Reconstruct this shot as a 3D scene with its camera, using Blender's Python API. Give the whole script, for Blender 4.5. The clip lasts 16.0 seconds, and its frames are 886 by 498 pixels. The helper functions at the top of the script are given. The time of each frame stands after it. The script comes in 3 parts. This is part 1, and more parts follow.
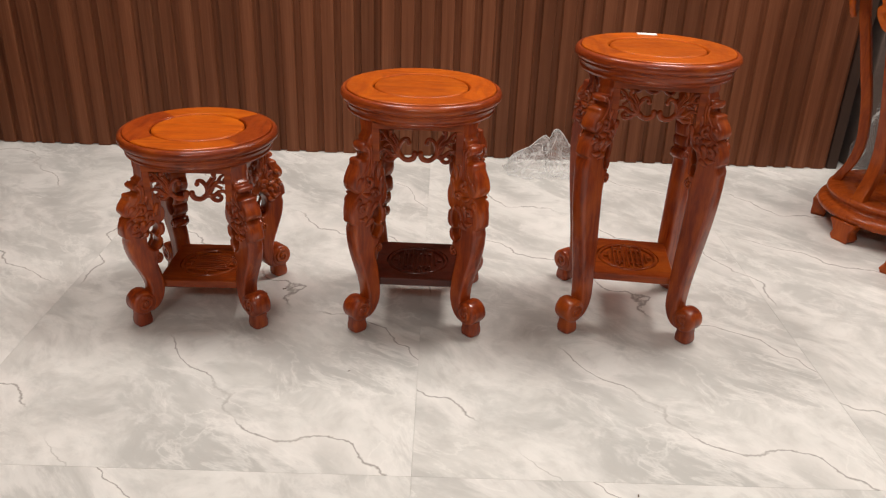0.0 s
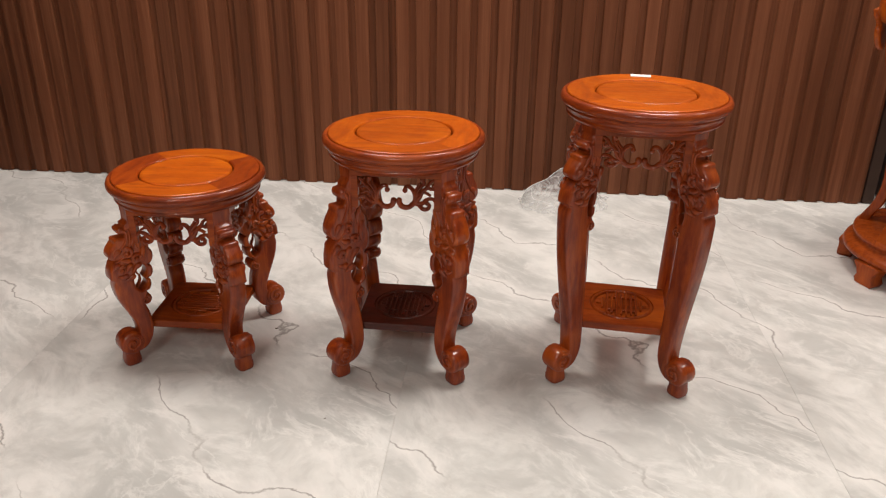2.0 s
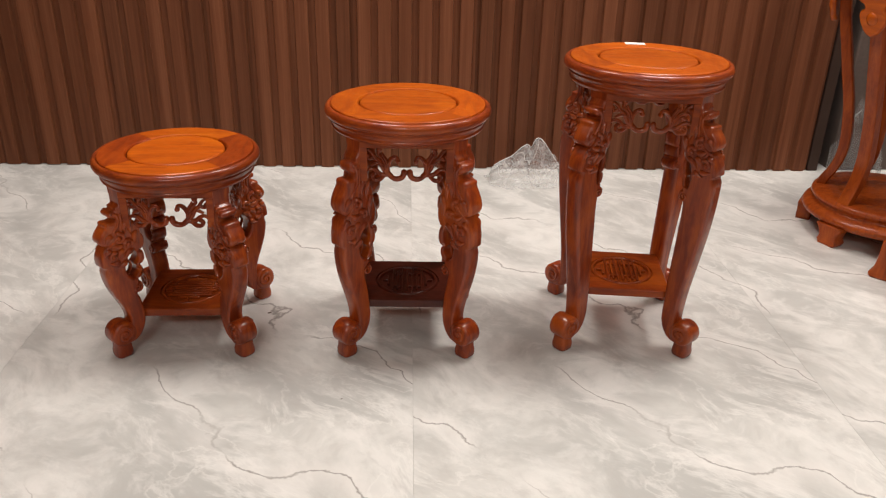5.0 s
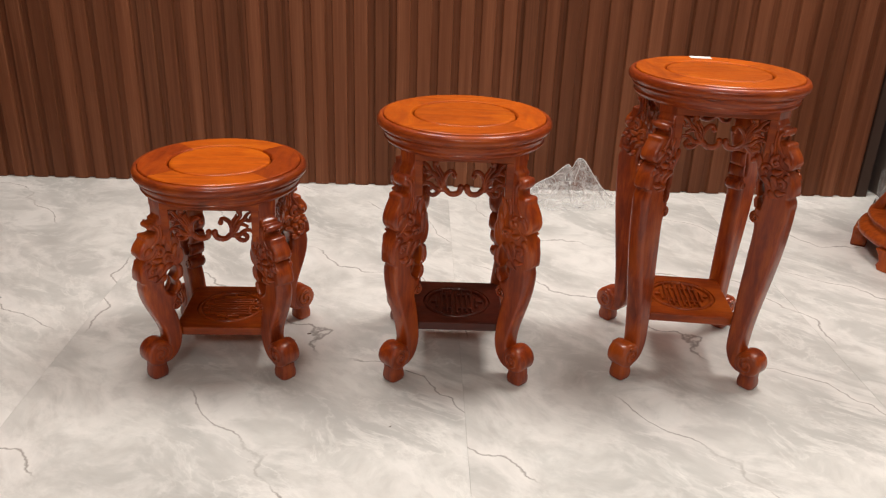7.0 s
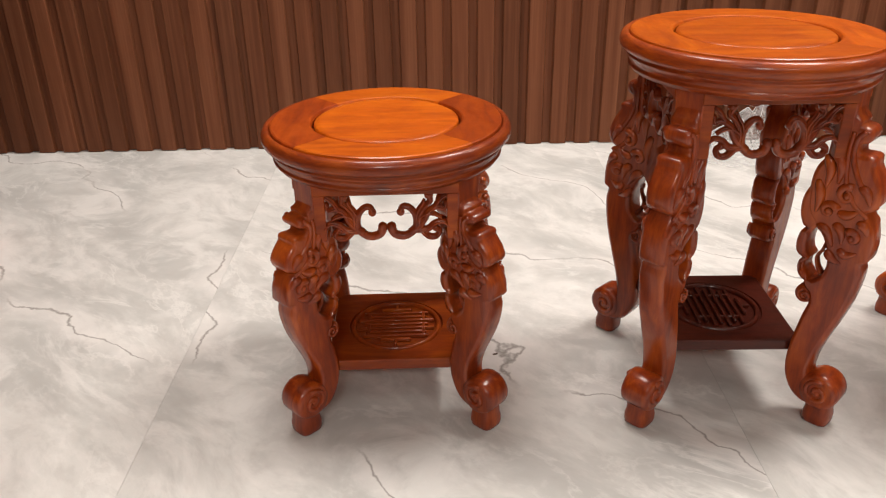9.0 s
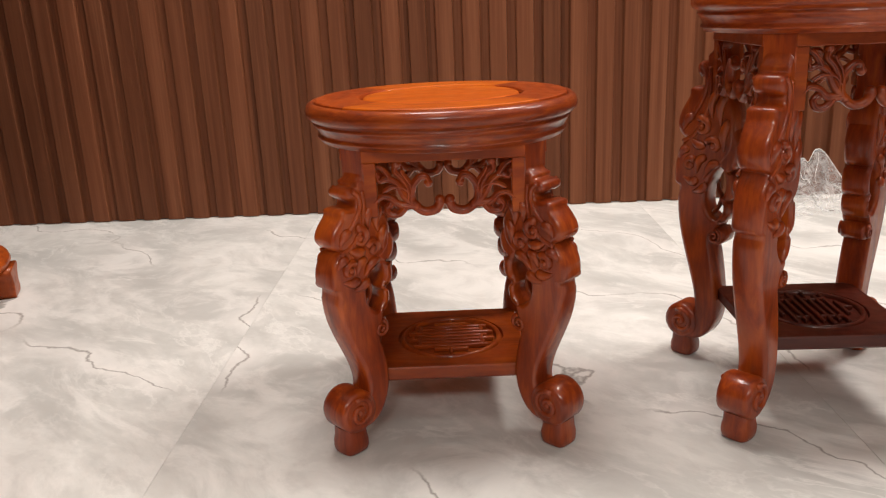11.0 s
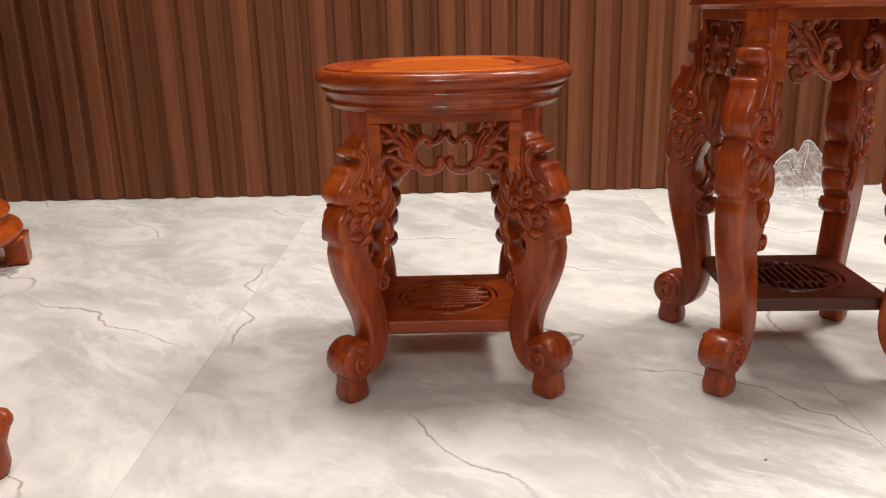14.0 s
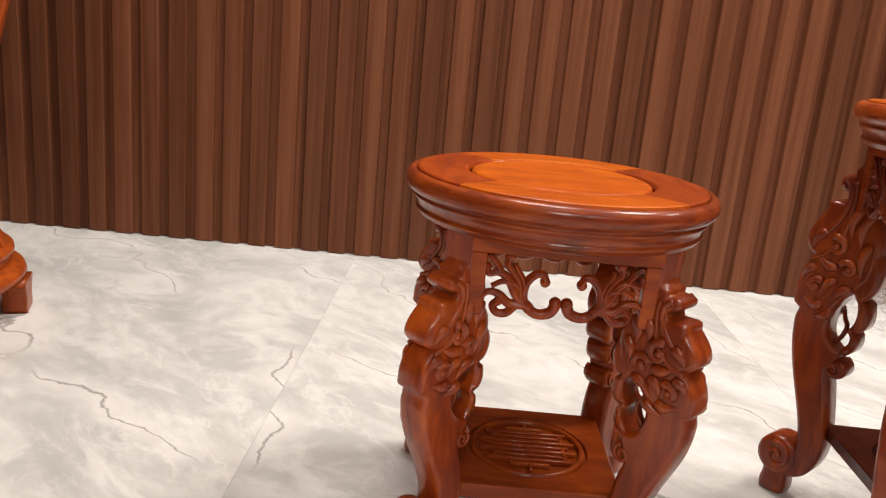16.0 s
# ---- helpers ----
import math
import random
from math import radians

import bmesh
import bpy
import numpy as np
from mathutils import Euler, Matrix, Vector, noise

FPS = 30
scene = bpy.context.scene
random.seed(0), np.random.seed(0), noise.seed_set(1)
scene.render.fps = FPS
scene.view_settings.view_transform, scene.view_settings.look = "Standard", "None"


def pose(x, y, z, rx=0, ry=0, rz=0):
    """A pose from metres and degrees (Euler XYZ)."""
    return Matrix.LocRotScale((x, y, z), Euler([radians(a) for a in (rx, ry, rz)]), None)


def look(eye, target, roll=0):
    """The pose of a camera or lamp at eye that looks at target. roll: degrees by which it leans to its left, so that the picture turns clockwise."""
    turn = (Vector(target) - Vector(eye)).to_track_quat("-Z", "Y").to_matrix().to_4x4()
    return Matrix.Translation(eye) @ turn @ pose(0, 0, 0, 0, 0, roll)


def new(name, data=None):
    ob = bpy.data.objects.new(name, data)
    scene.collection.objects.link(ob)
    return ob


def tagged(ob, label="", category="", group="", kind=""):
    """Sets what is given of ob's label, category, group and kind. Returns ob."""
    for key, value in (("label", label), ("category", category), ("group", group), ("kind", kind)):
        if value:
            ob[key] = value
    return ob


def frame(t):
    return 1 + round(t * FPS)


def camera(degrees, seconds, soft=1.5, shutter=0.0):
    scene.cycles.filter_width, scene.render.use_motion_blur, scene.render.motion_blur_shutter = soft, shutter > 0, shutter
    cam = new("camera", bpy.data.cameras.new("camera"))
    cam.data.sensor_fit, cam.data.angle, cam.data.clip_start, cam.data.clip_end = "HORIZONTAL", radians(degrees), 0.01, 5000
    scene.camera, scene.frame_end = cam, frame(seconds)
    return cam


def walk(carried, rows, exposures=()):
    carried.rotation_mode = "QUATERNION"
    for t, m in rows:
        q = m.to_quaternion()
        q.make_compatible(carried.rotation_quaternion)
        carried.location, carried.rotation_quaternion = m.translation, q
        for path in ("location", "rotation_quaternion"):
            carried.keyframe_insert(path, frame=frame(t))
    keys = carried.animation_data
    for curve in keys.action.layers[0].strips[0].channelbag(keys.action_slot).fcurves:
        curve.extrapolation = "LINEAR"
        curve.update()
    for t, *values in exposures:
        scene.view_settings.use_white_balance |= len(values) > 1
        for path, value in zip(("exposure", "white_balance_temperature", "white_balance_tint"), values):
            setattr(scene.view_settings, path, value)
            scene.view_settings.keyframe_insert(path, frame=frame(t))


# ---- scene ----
cam = camera(57.9, 16.0, 1.2)
PATH = [
    (0, (-0.035, -0.108, 0.913), (-0.018, 1.697, 0.052), 2.1),
    (0.5, (0.025, -0.102, 0.954), (-0.009, 1.692, 0.072), 1.6),
    (1, (0.072, -0.077, 0.967), (-0.012, 1.714, 0.082), 1.2),
    (1.5, (0.111, -0.061, 0.964), (-0.032, 1.749, 0.124), 1.0),
    (2, (0.131, -0.046, 0.97), (-0.014, 1.764, 0.132), 0.7),
    (2.5, (0.134, -0.045, 0.97), (0.031, 1.767, 0.13), 0.6),
    (3, (0.123, -0.051, 0.971), (0.077, 1.761, 0.126), 0.8),
    (3.5, (0.051, -0.053, 0.962), (0.04, 1.753, 0.102), 0.7),
    (6, (-0.099, -0.04, 0.901), (0.022, 1.775, 0.07), 1.9),
    (6.5, (-0.117, -0.022, 0.89), (-0.033, 1.808, 0.087), 1.9),
    (7, (-0.16, 0.026, 0.875), (-0.095, 1.859, 0.078), 2.1),
    (7.5, (-0.25, 0.095, 0.855), (-0.201, 1.914, 0.026), 2.3),
    (8, (-0.308, 0.234, 0.796), (-0.327, 2.036, -0.071), 1.2),
    (8.5, (-0.384, 0.354, 0.761), (-0.429, 2.146, -0.127), 0.1),
    (9, (-0.474, 0.498, 0.721), (-0.467, 2.285, -0.176), -1.0),
    (9.3, (-0.492, 0.552, 0.636), (-0.454, 2.391, -0.149), -1.6),
    (9.5, (-0.5, 0.562, 0.559), (-0.485, 2.448, -0.107), -2.2),
    (9.7, (-0.516, 0.574, 0.52), (-0.522, 2.482, -0.08), -2.8),
    (11.8, (-0.524, 0.499, 0.491), (-0.602, 2.415, -0.079), -2.4),
    (12, (-0.523, 0.493, 0.485), (-0.616, 2.41, -0.079), -2.6),
    (12.5, (-0.518, 0.481, 0.485), (-0.643, 2.398, -0.069), -2.5),
    (13, (-0.527, 0.468, 0.485), (-0.617, 2.387, -0.069), -1.6),
    (13.5, (-0.526, 0.47, 0.48), (-0.585, 2.387, -0.089), -1.5),
    (14, (-0.525, 0.466, 0.47), (-0.565, 2.382, -0.103), -1.4),
    (14.5, (-0.528, 0.465, 0.482), (-0.545, 2.392, -0.055), -0.4),
    (15, (-0.524, 0.486, 0.487), (-0.526, 2.429, 0.016), 1.0),
    (15.5, (-0.556, 0.569, 0.468), (-0.583, 2.516, 0.014), 2.1),
    (15.8, (-0.609, 0.634, 0.508), (-0.64, 2.575, 0.027), 4.1),
    (16, (-0.644, 0.673, 0.535), (-0.677, 2.607, 0.024), 5.2),
]
EXPOSURES = [(0, -0.20), (6, -0.16), (7.5, -0.06), (8.5, 0.02), (9.5, 0.16), (12.5, 0.20), (15, 0.25), (16, 0.29)]
walk(cam, [(t, look(eye, target, roll)) for t, eye, target, roll in PATH], exposures=EXPOSURES)
from mathutils.geometry import tessellate_polygon

# ---- world, lights ----
world = bpy.data.worlds.new("world")
scene.world = world
world.use_nodes = True
world.node_tree.nodes["Background"].inputs[0].default_value = (0.9, 0.95, 1.0, 1)
world.node_tree.nodes["Background"].inputs[1].default_value = 0.03


def ceiling_lamp(x, y, sx, sy, power, colour=(1.0, 0.935, 0.87)):
    data = bpy.data.lights.new("ceiling_panel_light", "AREA")
    data.shape, data.size, data.size_y = "RECTANGLE", sx, sy
    data.energy, data.color = power, colour
    ob = new("ceiling_panel_light", data)
    ob.matrix_world = pose(x, y, 2.86, 0, 0, 0)
    return ob


LAMP = 27
for ly, shares in ((-2.4, (0.10, 2.30, 0.75, 0.30)), (0.1, (0.0, 0.16, 0.08, 0.06)), (1.95, (0.03, 1.45, 2.20, 1.15))):
    for lx, share in zip((-2.4, -0.7, 0.9, 2.5), shares):
        if share:
            ceiling_lamp(lx, ly, 0.8, 0.8, LAMP * share)

# ---- materials ----


class Nodes:
    """A small builder for node materials."""

    def __init__(self, name):
        self.mat = bpy.data.materials.new(name)
        self.mat.use_nodes = True
        self.tree = self.mat.node_tree
        self.bsdf = self.tree.nodes["Principled BSDF"]

    def node(self, kind, **values):
        n = self.tree.nodes.new(kind)
        for key, value in values.items():
            setattr(n, key, value)
        return n

    def put(self, socket, value):
        if isinstance(value, bpy.types.NodeSocket):
            self.tree.links.new(value, socket)
        elif isinstance(value, (tuple, list)) and len(value) == 3 and socket.type == "RGBA":
            socket.default_value = (*value, 1)
        else:
            socket.default_value = value

    def noise(self, vector, scale, detail=4.0, rough=0.55, distort=0.0):
        n = self.node("ShaderNodeTexNoise")
        self.put(n.inputs["Vector"], vector)
        for key, value in (("Scale", scale), ("Detail", detail), ("Roughness", rough), ("Distortion", distort)):
            n.inputs[key].default_value = value
        return n.outputs["Fac"]

    def mapping(self, vector, scale=(1, 1, 1), turn=(0, 0, 0), place=None):
        n = self.node("ShaderNodeMapping")
        self.put(n.inputs["Vector"], vector)
        n.inputs["Scale"].default_value = scale
        n.inputs["Rotation"].default_value = [radians(a) for a in turn]
        if place is not None:
            self.put(n.inputs["Location"], place)
        return n.outputs[0]

    def ramp(self, fac, stops, ease="LINEAR"):
        n = self.node("ShaderNodeValToRGB")
        self.put(n.inputs[0], fac)
        n.color_ramp.interpolation = ease
        while len(n.color_ramp.elements) < len(stops):
            n.color_ramp.elements.new(0.5)
        for e, (p, c) in zip(n.color_ramp.elements, stops):
            e.position, e.color = p, ((c, c, c, 1) if isinstance(c, (int, float)) else (*c, 1))
        return n.outputs[0]

    def mix(self, fac, a, b, how="MIX"):
        n = self.node("ShaderNodeMix", data_type="RGBA", blend_type=how)
        self.put(n.inputs[0], fac)
        self.put(n.inputs[6], a)
        self.put(n.inputs[7], b)
        return n.outputs[2]

    def math(self, how, a, b=0.0):
        n = self.node("ShaderNodeMath", operation=how)
        self.put(n.inputs[0], a)
        self.put(n.inputs[1], b)
        return n.outputs[0]

    def bump(self, height, strength, distance):
        n = self.node("ShaderNodeBump")
        self.put(n.inputs["Height"], height)
        n.inputs["Strength"].default_value, n.inputs["Distance"].default_value = strength, distance
        self.put(self.bsdf.inputs["Normal"], n.outputs[0])

    def random(self):
        return self.node("ShaderNodeObjectInfo").outputs["Random"]

    def local(self):
        return self.node("ShaderNodeTexCoord").outputs["Object"]

    def place(self):
        return self.node("ShaderNodeNewGeometry").outputs["Position"]

    def done(self, colour, rough, coat=0.0, coat_rough=0.1):
        self.put(self.bsdf.inputs["Base Color"], colour)
        self.put(self.bsdf.inputs["Roughness"], rough)
        self.bsdf.inputs["Coat Weight"].default_value = coat
        self.bsdf.inputs["Coat Roughness"].default_value = coat_rough
        return self.mat


def lacquered_wood(name, dark, mid, light, along=(1, 14, 14), coat=0.45, rough=0.5, random_shift=0.25, stain=None):
    """Varnished hardwood, its grain along the local axis with the small factor."""
    n = Nodes(name)
    rnd = n.random()
    shift = n.node("ShaderNodeCombineXYZ")
    for i in range(3):
        n.put(shift.inputs[i], n.math("MULTIPLY", rnd, 7.3 + 3.1 * i))
    v = n.mapping(n.local(), along, place=shift.outputs[0])
    grain = n.noise(v, 9.0, 6, 0.6, 0.6)
    fine = n.noise(v, 42.0, 3, 0.5)
    patch = n.noise(n.mapping(n.local(), (1, 1, 1), place=shift.outputs[0]), 9.0, 2, 0.5)
    base = n.ramp(grain, [(0.22, dark), (0.50, mid), (0.80, light)])
    base = n.mix(n.ramp(fine, [(0.35, 0.22), (0.6, 0.0)]), base, dark)
    base = n.mix(n.ramp(patch, [(0.50, 0.0), (0.75, 0.36)]), base, dark)
    base = n.mix(n.ramp(patch, [(0.28, 0.48), (0.46, 0.0)]), base, light)
    hsv = n.node("ShaderNodeHueSaturation")
    n.put(hsv.inputs["Value"], n.math("ADD", n.math("MULTIPLY", rnd, random_shift), 1.0 - random_shift / 2))
    n.put(hsv.inputs["Color"], base)
    colour = hsv.outputs[0]
    if stain:
        away = n.node("ShaderNodeVectorMath", operation="DISTANCE")
        n.put(away.inputs[0], n.local())
        away.inputs[1].default_value = stain
        spread = n.math("ADD", away.outputs["Value"], n.math("MULTIPLY", n.noise(n.local(), 90.0, 3, 0.6), 0.016))
        colour = n.mix(n.ramp(spread, [(0.011, 0.45), (0.024, 0.0)]), colour, (0.02, 0.022, 0.018))
    wear = n.noise(n.local(), 60.0, 3, 0.5)
    n.bsdf.inputs["Specular IOR Level"].default_value = 0.12
    n.bump(n.math("ADD", n.math("MULTIPLY", wear, 0.6), fine), 0.12, 0.001)
    return n.done(colour, n.ramp(wear, [(0.3, rough - 0.08), (0.7, rough + 0.1)]), coat, 0.19)


WOOD_TOP = lacquered_wood("orange_lacquered_wood", (0.27, 0.041, 0.002), (0.47, 0.086, 0.002), (0.60, 0.136, 0.003), along=(1, 6, 6), coat=0.45, random_shift=0.22)
WOOD_TOP_DARK = lacquered_wood("deep_orange_lacquered_wood", (0.15, 0.017, 0.002), (0.29, 0.040, 0.002), (0.41, 0.068, 0.003), along=(1, 6, 6), coat=0.45, random_shift=0.25)
WOOD_LEG = lacquered_wood("red_brown_lacquered_wood", (0.105, 0.0120, 0.003), (0.280, 0.0390, 0.0045), (0.500, 0.096, 0.0065), along=(7, 7, 1.2), coat=0.8)
RIM = ((0.100, 0.0115, 0.003), (0.275, 0.0385, 0.0045), (0.480, 0.092, 0.0065))
WOOD_RIM = lacquered_wood("red_brown_lacquered_moulding", *RIM, along=(3, 3, 22), coat=0.65)
WOOD_RIM_STAINED = lacquered_wood("stained_red_brown_lacquered_moulding", *RIM, along=(3, 3, 22), coat=0.65, stain=(-0.002, -0.152, -0.042))
WOOD_CARVED = lacquered_wood("dark_red_carved_wood", (0.095, 0.0108, 0.003), (0.255, 0.0350, 0.0045), (0.430, 0.080, 0.006), along=(6, 6, 4), coat=0.75)
WOOD_SHELF = lacquered_wood("red_brown_shelf_board", (0.12, 0.0145, 0.002), (0.27, 0.040, 0.003), (0.44, 0.090, 0.005), along=(1, 5, 5), coat=0.4)
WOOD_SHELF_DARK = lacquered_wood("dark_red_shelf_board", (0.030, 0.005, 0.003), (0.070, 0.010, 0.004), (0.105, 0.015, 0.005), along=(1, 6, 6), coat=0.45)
WOOD_STAND = lacquered_wood("mid_brown_lacquered_wood", (0.16, 0.023, 0.003), (0.33, 0.058, 0.006), (0.45, 0.096, 0.009), along=(8, 8, 1.5))


def marble():
    """Pale grey porcelain with white clouds, slanting bands and thin dark veins; every tile bears the same print."""
    n = Nodes("grey_white_marble_porcelain")
    turned = n.mapping(n.local(), (1, 1, 1), (0, 0, 43))
    flow = n.mapping(turned, (1.0, 1.75, 1.0))
    warp = n.noise(flow, 2.0, 2, 0.5)
    warp_b = n.noise(n.mapping(flow, place=(7.3, 2.1, 0)), 2.0, 2, 0.5)
    off = n.node("ShaderNodeCombineXYZ")
    n.put(off.inputs[0], n.math("MULTIPLY", warp, 0.28))
    n.put(off.inputs[1], n.math("MULTIPLY", warp_b, 0.42))
    mixed = n.node("ShaderNodeVectorMath", operation="ADD")
    n.put(mixed.inputs[0], flow)
    n.put(mixed.inputs[1], off.outputs[0])
    v = mixed.outputs[0]
    cloud = n.noise(v, 1.9, 8, 0.58, 0.1)
    wisps = n.noise(v, 5.0, 8, 0.63, 0.25)
    base = n.ramp(cloud, [(0.36, (0.485, 0.484, 0.466)), (0.455, (0.550, 0.546, 0.525)), (0.510, (0.635, 0.629, 0.603)), (0.61, (0.735, 0.728, 0.702))])
    base = n.mix(n.ramp(wisps, [(0.51, 0.0), (0.58, 0.66)]), base, (0.765, 0.755, 0.73))
    grey = n.ramp(n.noise(n.mapping(v, place=(1.3, 4.7, 0)), 3.4, 7, 0.62), [(0.50, 0.0), (0.62, 0.60)])
    base = n.mix(grey, base, (0.475, 0.475, 0.457))
    lace = n.math("ABSOLUTE", n.math("SUBTRACT", n.noise(n.mapping(v, place=(3.1, 0.4, 0)), 4.2, 7, 0.62, 0.4), 0.5))
    patchy = n.ramp(n.noise(n.mapping(v, place=(5.5, 8.2, 0)), 1.6, 2, 0.5), [(0.42, 0.0), (0.58, 1.0)])
    base = n.mix(n.math("MULTIPLY", n.ramp(lace, [(0.0, 0.50), (0.008, 0.32), (0.022, 0.0)]), patchy), base, (0.82, 0.81, 0.78))
    mottle = n.noise(v, 17.0, 5, 0.62, 0.2)
    base = n.mix(n.ramp(mottle, [(0.36, 0.34), (0.5, 0.0)]), base, (0.46, 0.45, 0.43))
    base = n.mix(n.ramp(mottle, [(0.54, 0.0), (0.68, 0.38)]), base, (0.82, 0.80, 0.775))
    # thin veins: long lines along the flow, bent by slow noise and roughened by a fine one, broken here and there
    split = n.node("ShaderNodeSeparateXYZ")
    n.put(split.inputs[0], turned)
    across = n.math("MULTIPLY", split.outputs[1], 3.1)
    across = n.math("ADD", across, n.math("MULTIPLY", n.noise(n.mapping(turned, (1.0, 1.3, 1)), 1.9, 2, 0.5), 1.5))
    across = n.math("ADD", across, n.math("MULTIPLY", n.noise(n.local(), 13.0, 4, 0.62), 0.15))
    across = n.math("ADD", across, n.math("MULTIPLY", n.noise(n.mapping(turned, (1.6, 0.5, 1), place=(2.7, 6.1, 0)), 4.5, 2, 0.5), 0.38))
    line = n.math("ABSOLUTE", n.math("SUBTRACT", n.math("FRACT", across), 0.5))
    width = n.noise(n.local(), 11.0, 2, 0.5)
    hair = n.ramp(n.math("DIVIDE", line, n.math("ADD", width, 0.35)), [(0.0, 1.0), (0.0045, 0.70), (0.0120, 0.0)])
    halo = n.ramp(line, [(0.0, 0.65), (0.05, 0.45), (0.14, 0.0)])
    broken = n.ramp(n.noise(n.mapping(n.local(), place=(4.4, 2.0, 0)), 3.4, 2, 0.5), [(0.425, 0.0), (0.50, 1.0)])
    base = n.mix(n.math("MULTIPLY", halo, broken), base, (0.80, 0.78, 0.755))
    base = n.mix(n.math("MULTIPLY", n.math("MULTIPLY", hair, broken), 0.85), base, (0.235, 0.22, 0.20))
    smear = n.noise(n.place(), 7.0, 4, 0.6)
    n.bump(n.noise(n.place(), 260.0, 2, 0.5), 0.03, 0.0004)
    n.bsdf.inputs["Specular IOR Level"].default_value = 0.35
    return n.done(base, n.ramp(smear, [(0.3, 0.30), (0.7, 0.44)]))


MARBLE = marble()


def slat_wood():
    """Walnut-coloured slat with fine upright streaks."""
    n = Nodes("dark_walnut_slat")
    rnd = n.random()
    shift = n.node("ShaderNodeCombineXYZ")
    n.put(shift.inputs[0], n.math("MULTIPLY", rnd, 11.0))
    n.put(shift.inputs[2], n.math("MULTIPLY", rnd, 5.0))
    v = n.mapping(n.local(), (24, 24, 0.5), place=shift.outputs[0])
    streak = n.noise(v, 2.2, 5, 0.6, 0.3)
    fine = n.noise(v, 9.0, 3, 0.6)
    base = n.ramp(streak, [(0.33, (0.123, 0.041, 0.018)), (0.5, (0.160, 0.056, 0.0255)), (0.67, (0.198, 0.074, 0.0355))])
    base = n.mix(n.ramp(fine, [(0.4, 0.38), (0.62, 0.0)]), base, (0.115, 0.036, 0.017))
    hsv = n.node("ShaderNodeHueSaturation")
    n.put(hsv.inputs["Value"], n.math("ADD", n.math("MULTIPLY", rnd, 0.36), 0.82))
    n.put(hsv.inputs["Color"], base)
    n.bump(fine, 0.15, 0.0006)
    n.bsdf.inputs["Specular IOR Level"].default_value = 0.15
    return n.done(hsv.outputs[0], 0.45)


SLAT = slat_wood()


def plain(name, colour, rough, grain=40.0, vary=0.12):
    n = Nodes(name)
    f = n.noise(n.place(), grain, 4, 0.6)
    g = n.noise(n.place(), grain * 0.06, 3, 0.5)
    lo, hi = [c * (1 - vary) for c in colour], [min(1, c * (1 + vary)) for c in colour]
    n.bump(f, 0.1, 0.001)
    return n.done(n.mix(g, tuple(lo), n.mix(f, tuple(lo), tuple(hi))), rough)


GROOVE = plain("dark_groove_board", (0.085, 0.030, 0.0145), 0.6)
PLASTER = plain("brown_wall_panelling", (0.16, 0.10, 0.07), 0.6)
CEILING = plain("white_ceiling_paint", (0.70, 0.68, 0.65), 0.85)
GROUT = plain("grey_grout", (0.64, 0.63, 0.60), 0.8)
DARK_TRIM = plain("dark_brown_trim", (0.045, 0.020, 0.011), 0.7)
PAPER = plain("white_paper_label", (0.86, 0.85, 0.83), 0.6)
GRIT = plain("brown_wood_chip", (0.10, 0.06, 0.04), 0.7)
GREY_CARD = plain("grey_brown_carton", (0.13, 0.095, 0.080), 0.75, 90.0, 0.35)


def film_plastic(name="clear_plastic_film", body=0.25):
    """Thin crumpled clear film: mostly see-through, white where it creases."""
    n = Nodes(name)
    tree = n.tree
    out = tree.nodes["Material Output"]
    clear = n.node("ShaderNodeBsdfTransparent")
    clear.inputs[0].default_value = (0.985, 0.985, 0.985, 1)
    gloss = n.node("ShaderNodeBsdfGlossy")
    gloss.inputs["Roughness"].default_value = 0.18
    milk = n.node("ShaderNodeBsdfDiffuse")
    milk.inputs[0].default_value = (0.85, 0.85, 0.85, 1)
    ridge = n.math("ABSOLUTE", n.math("SUBTRACT", n.noise(n.local(), 19.0, 3, 0.5, 1.2), 0.5))
    crease = n.ramp(ridge, [(0.0, body * 2.4), (0.015, body * 1.4), (0.06, body), (0.2, body * 0.6)])
    fres = n.node("ShaderNodeFresnel")
    fres.inputs[0].default_value = 1.10
    a = n.node("ShaderNodeMixShader")
    n.put(a.inputs[0], crease)
    n.put(a.inputs[1], clear.outputs[0])
    glow = n.node("ShaderNodeBsdfTranslucent")
    glow.inputs[0].default_value = (0.9, 0.9, 0.9, 1)
    both = n.node("ShaderNodeMixShader")
    n.put(both.inputs[0], 0.5)
    n.put(both.inputs[1], milk.outputs[0])
    n.put(both.inputs[2], glow.outputs[0])
    n.put(a.inputs[2], both.outputs[0])
    b = n.node("ShaderNodeMixShader")
    n.put(b.inputs[0], fres.outputs[0])
    n.put(b.inputs[1], a.outputs[0])
    n.put(b.inputs[2], gloss.outputs[0])
    n.put(out.inputs["Surface"], b.outputs[0])
    return n.mat


FILM = film_plastic()
WRAP = film_plastic("thin_plastic_wrap", 0.09)
FOLD = plain("milky_plastic_fold", (0.80, 0.80, 0.80), 0.35)

# ---- mesh helpers ----


def finish(bm, name, smooth=True):
    bmesh.ops.recalc_face_normals(bm, faces=bm.faces[:])
    me = bpy.data.meshes.new(name)
    bm.to_mesh(me)
    bm.free()
    return me


def link(name, me, material, parent=None, m=None, label=""):
    if not me.materials:
        me.materials.append(material)
    ob = new(name, me)
    if parent is not None:
        ob.parent = parent
    if m is not None:
        ob.matrix_basis = m
    return tagged(ob, label)


def part(name, bm, material, parent, label="", m=None):
    return link(name, finish(bm, name), material, parent, m, label)


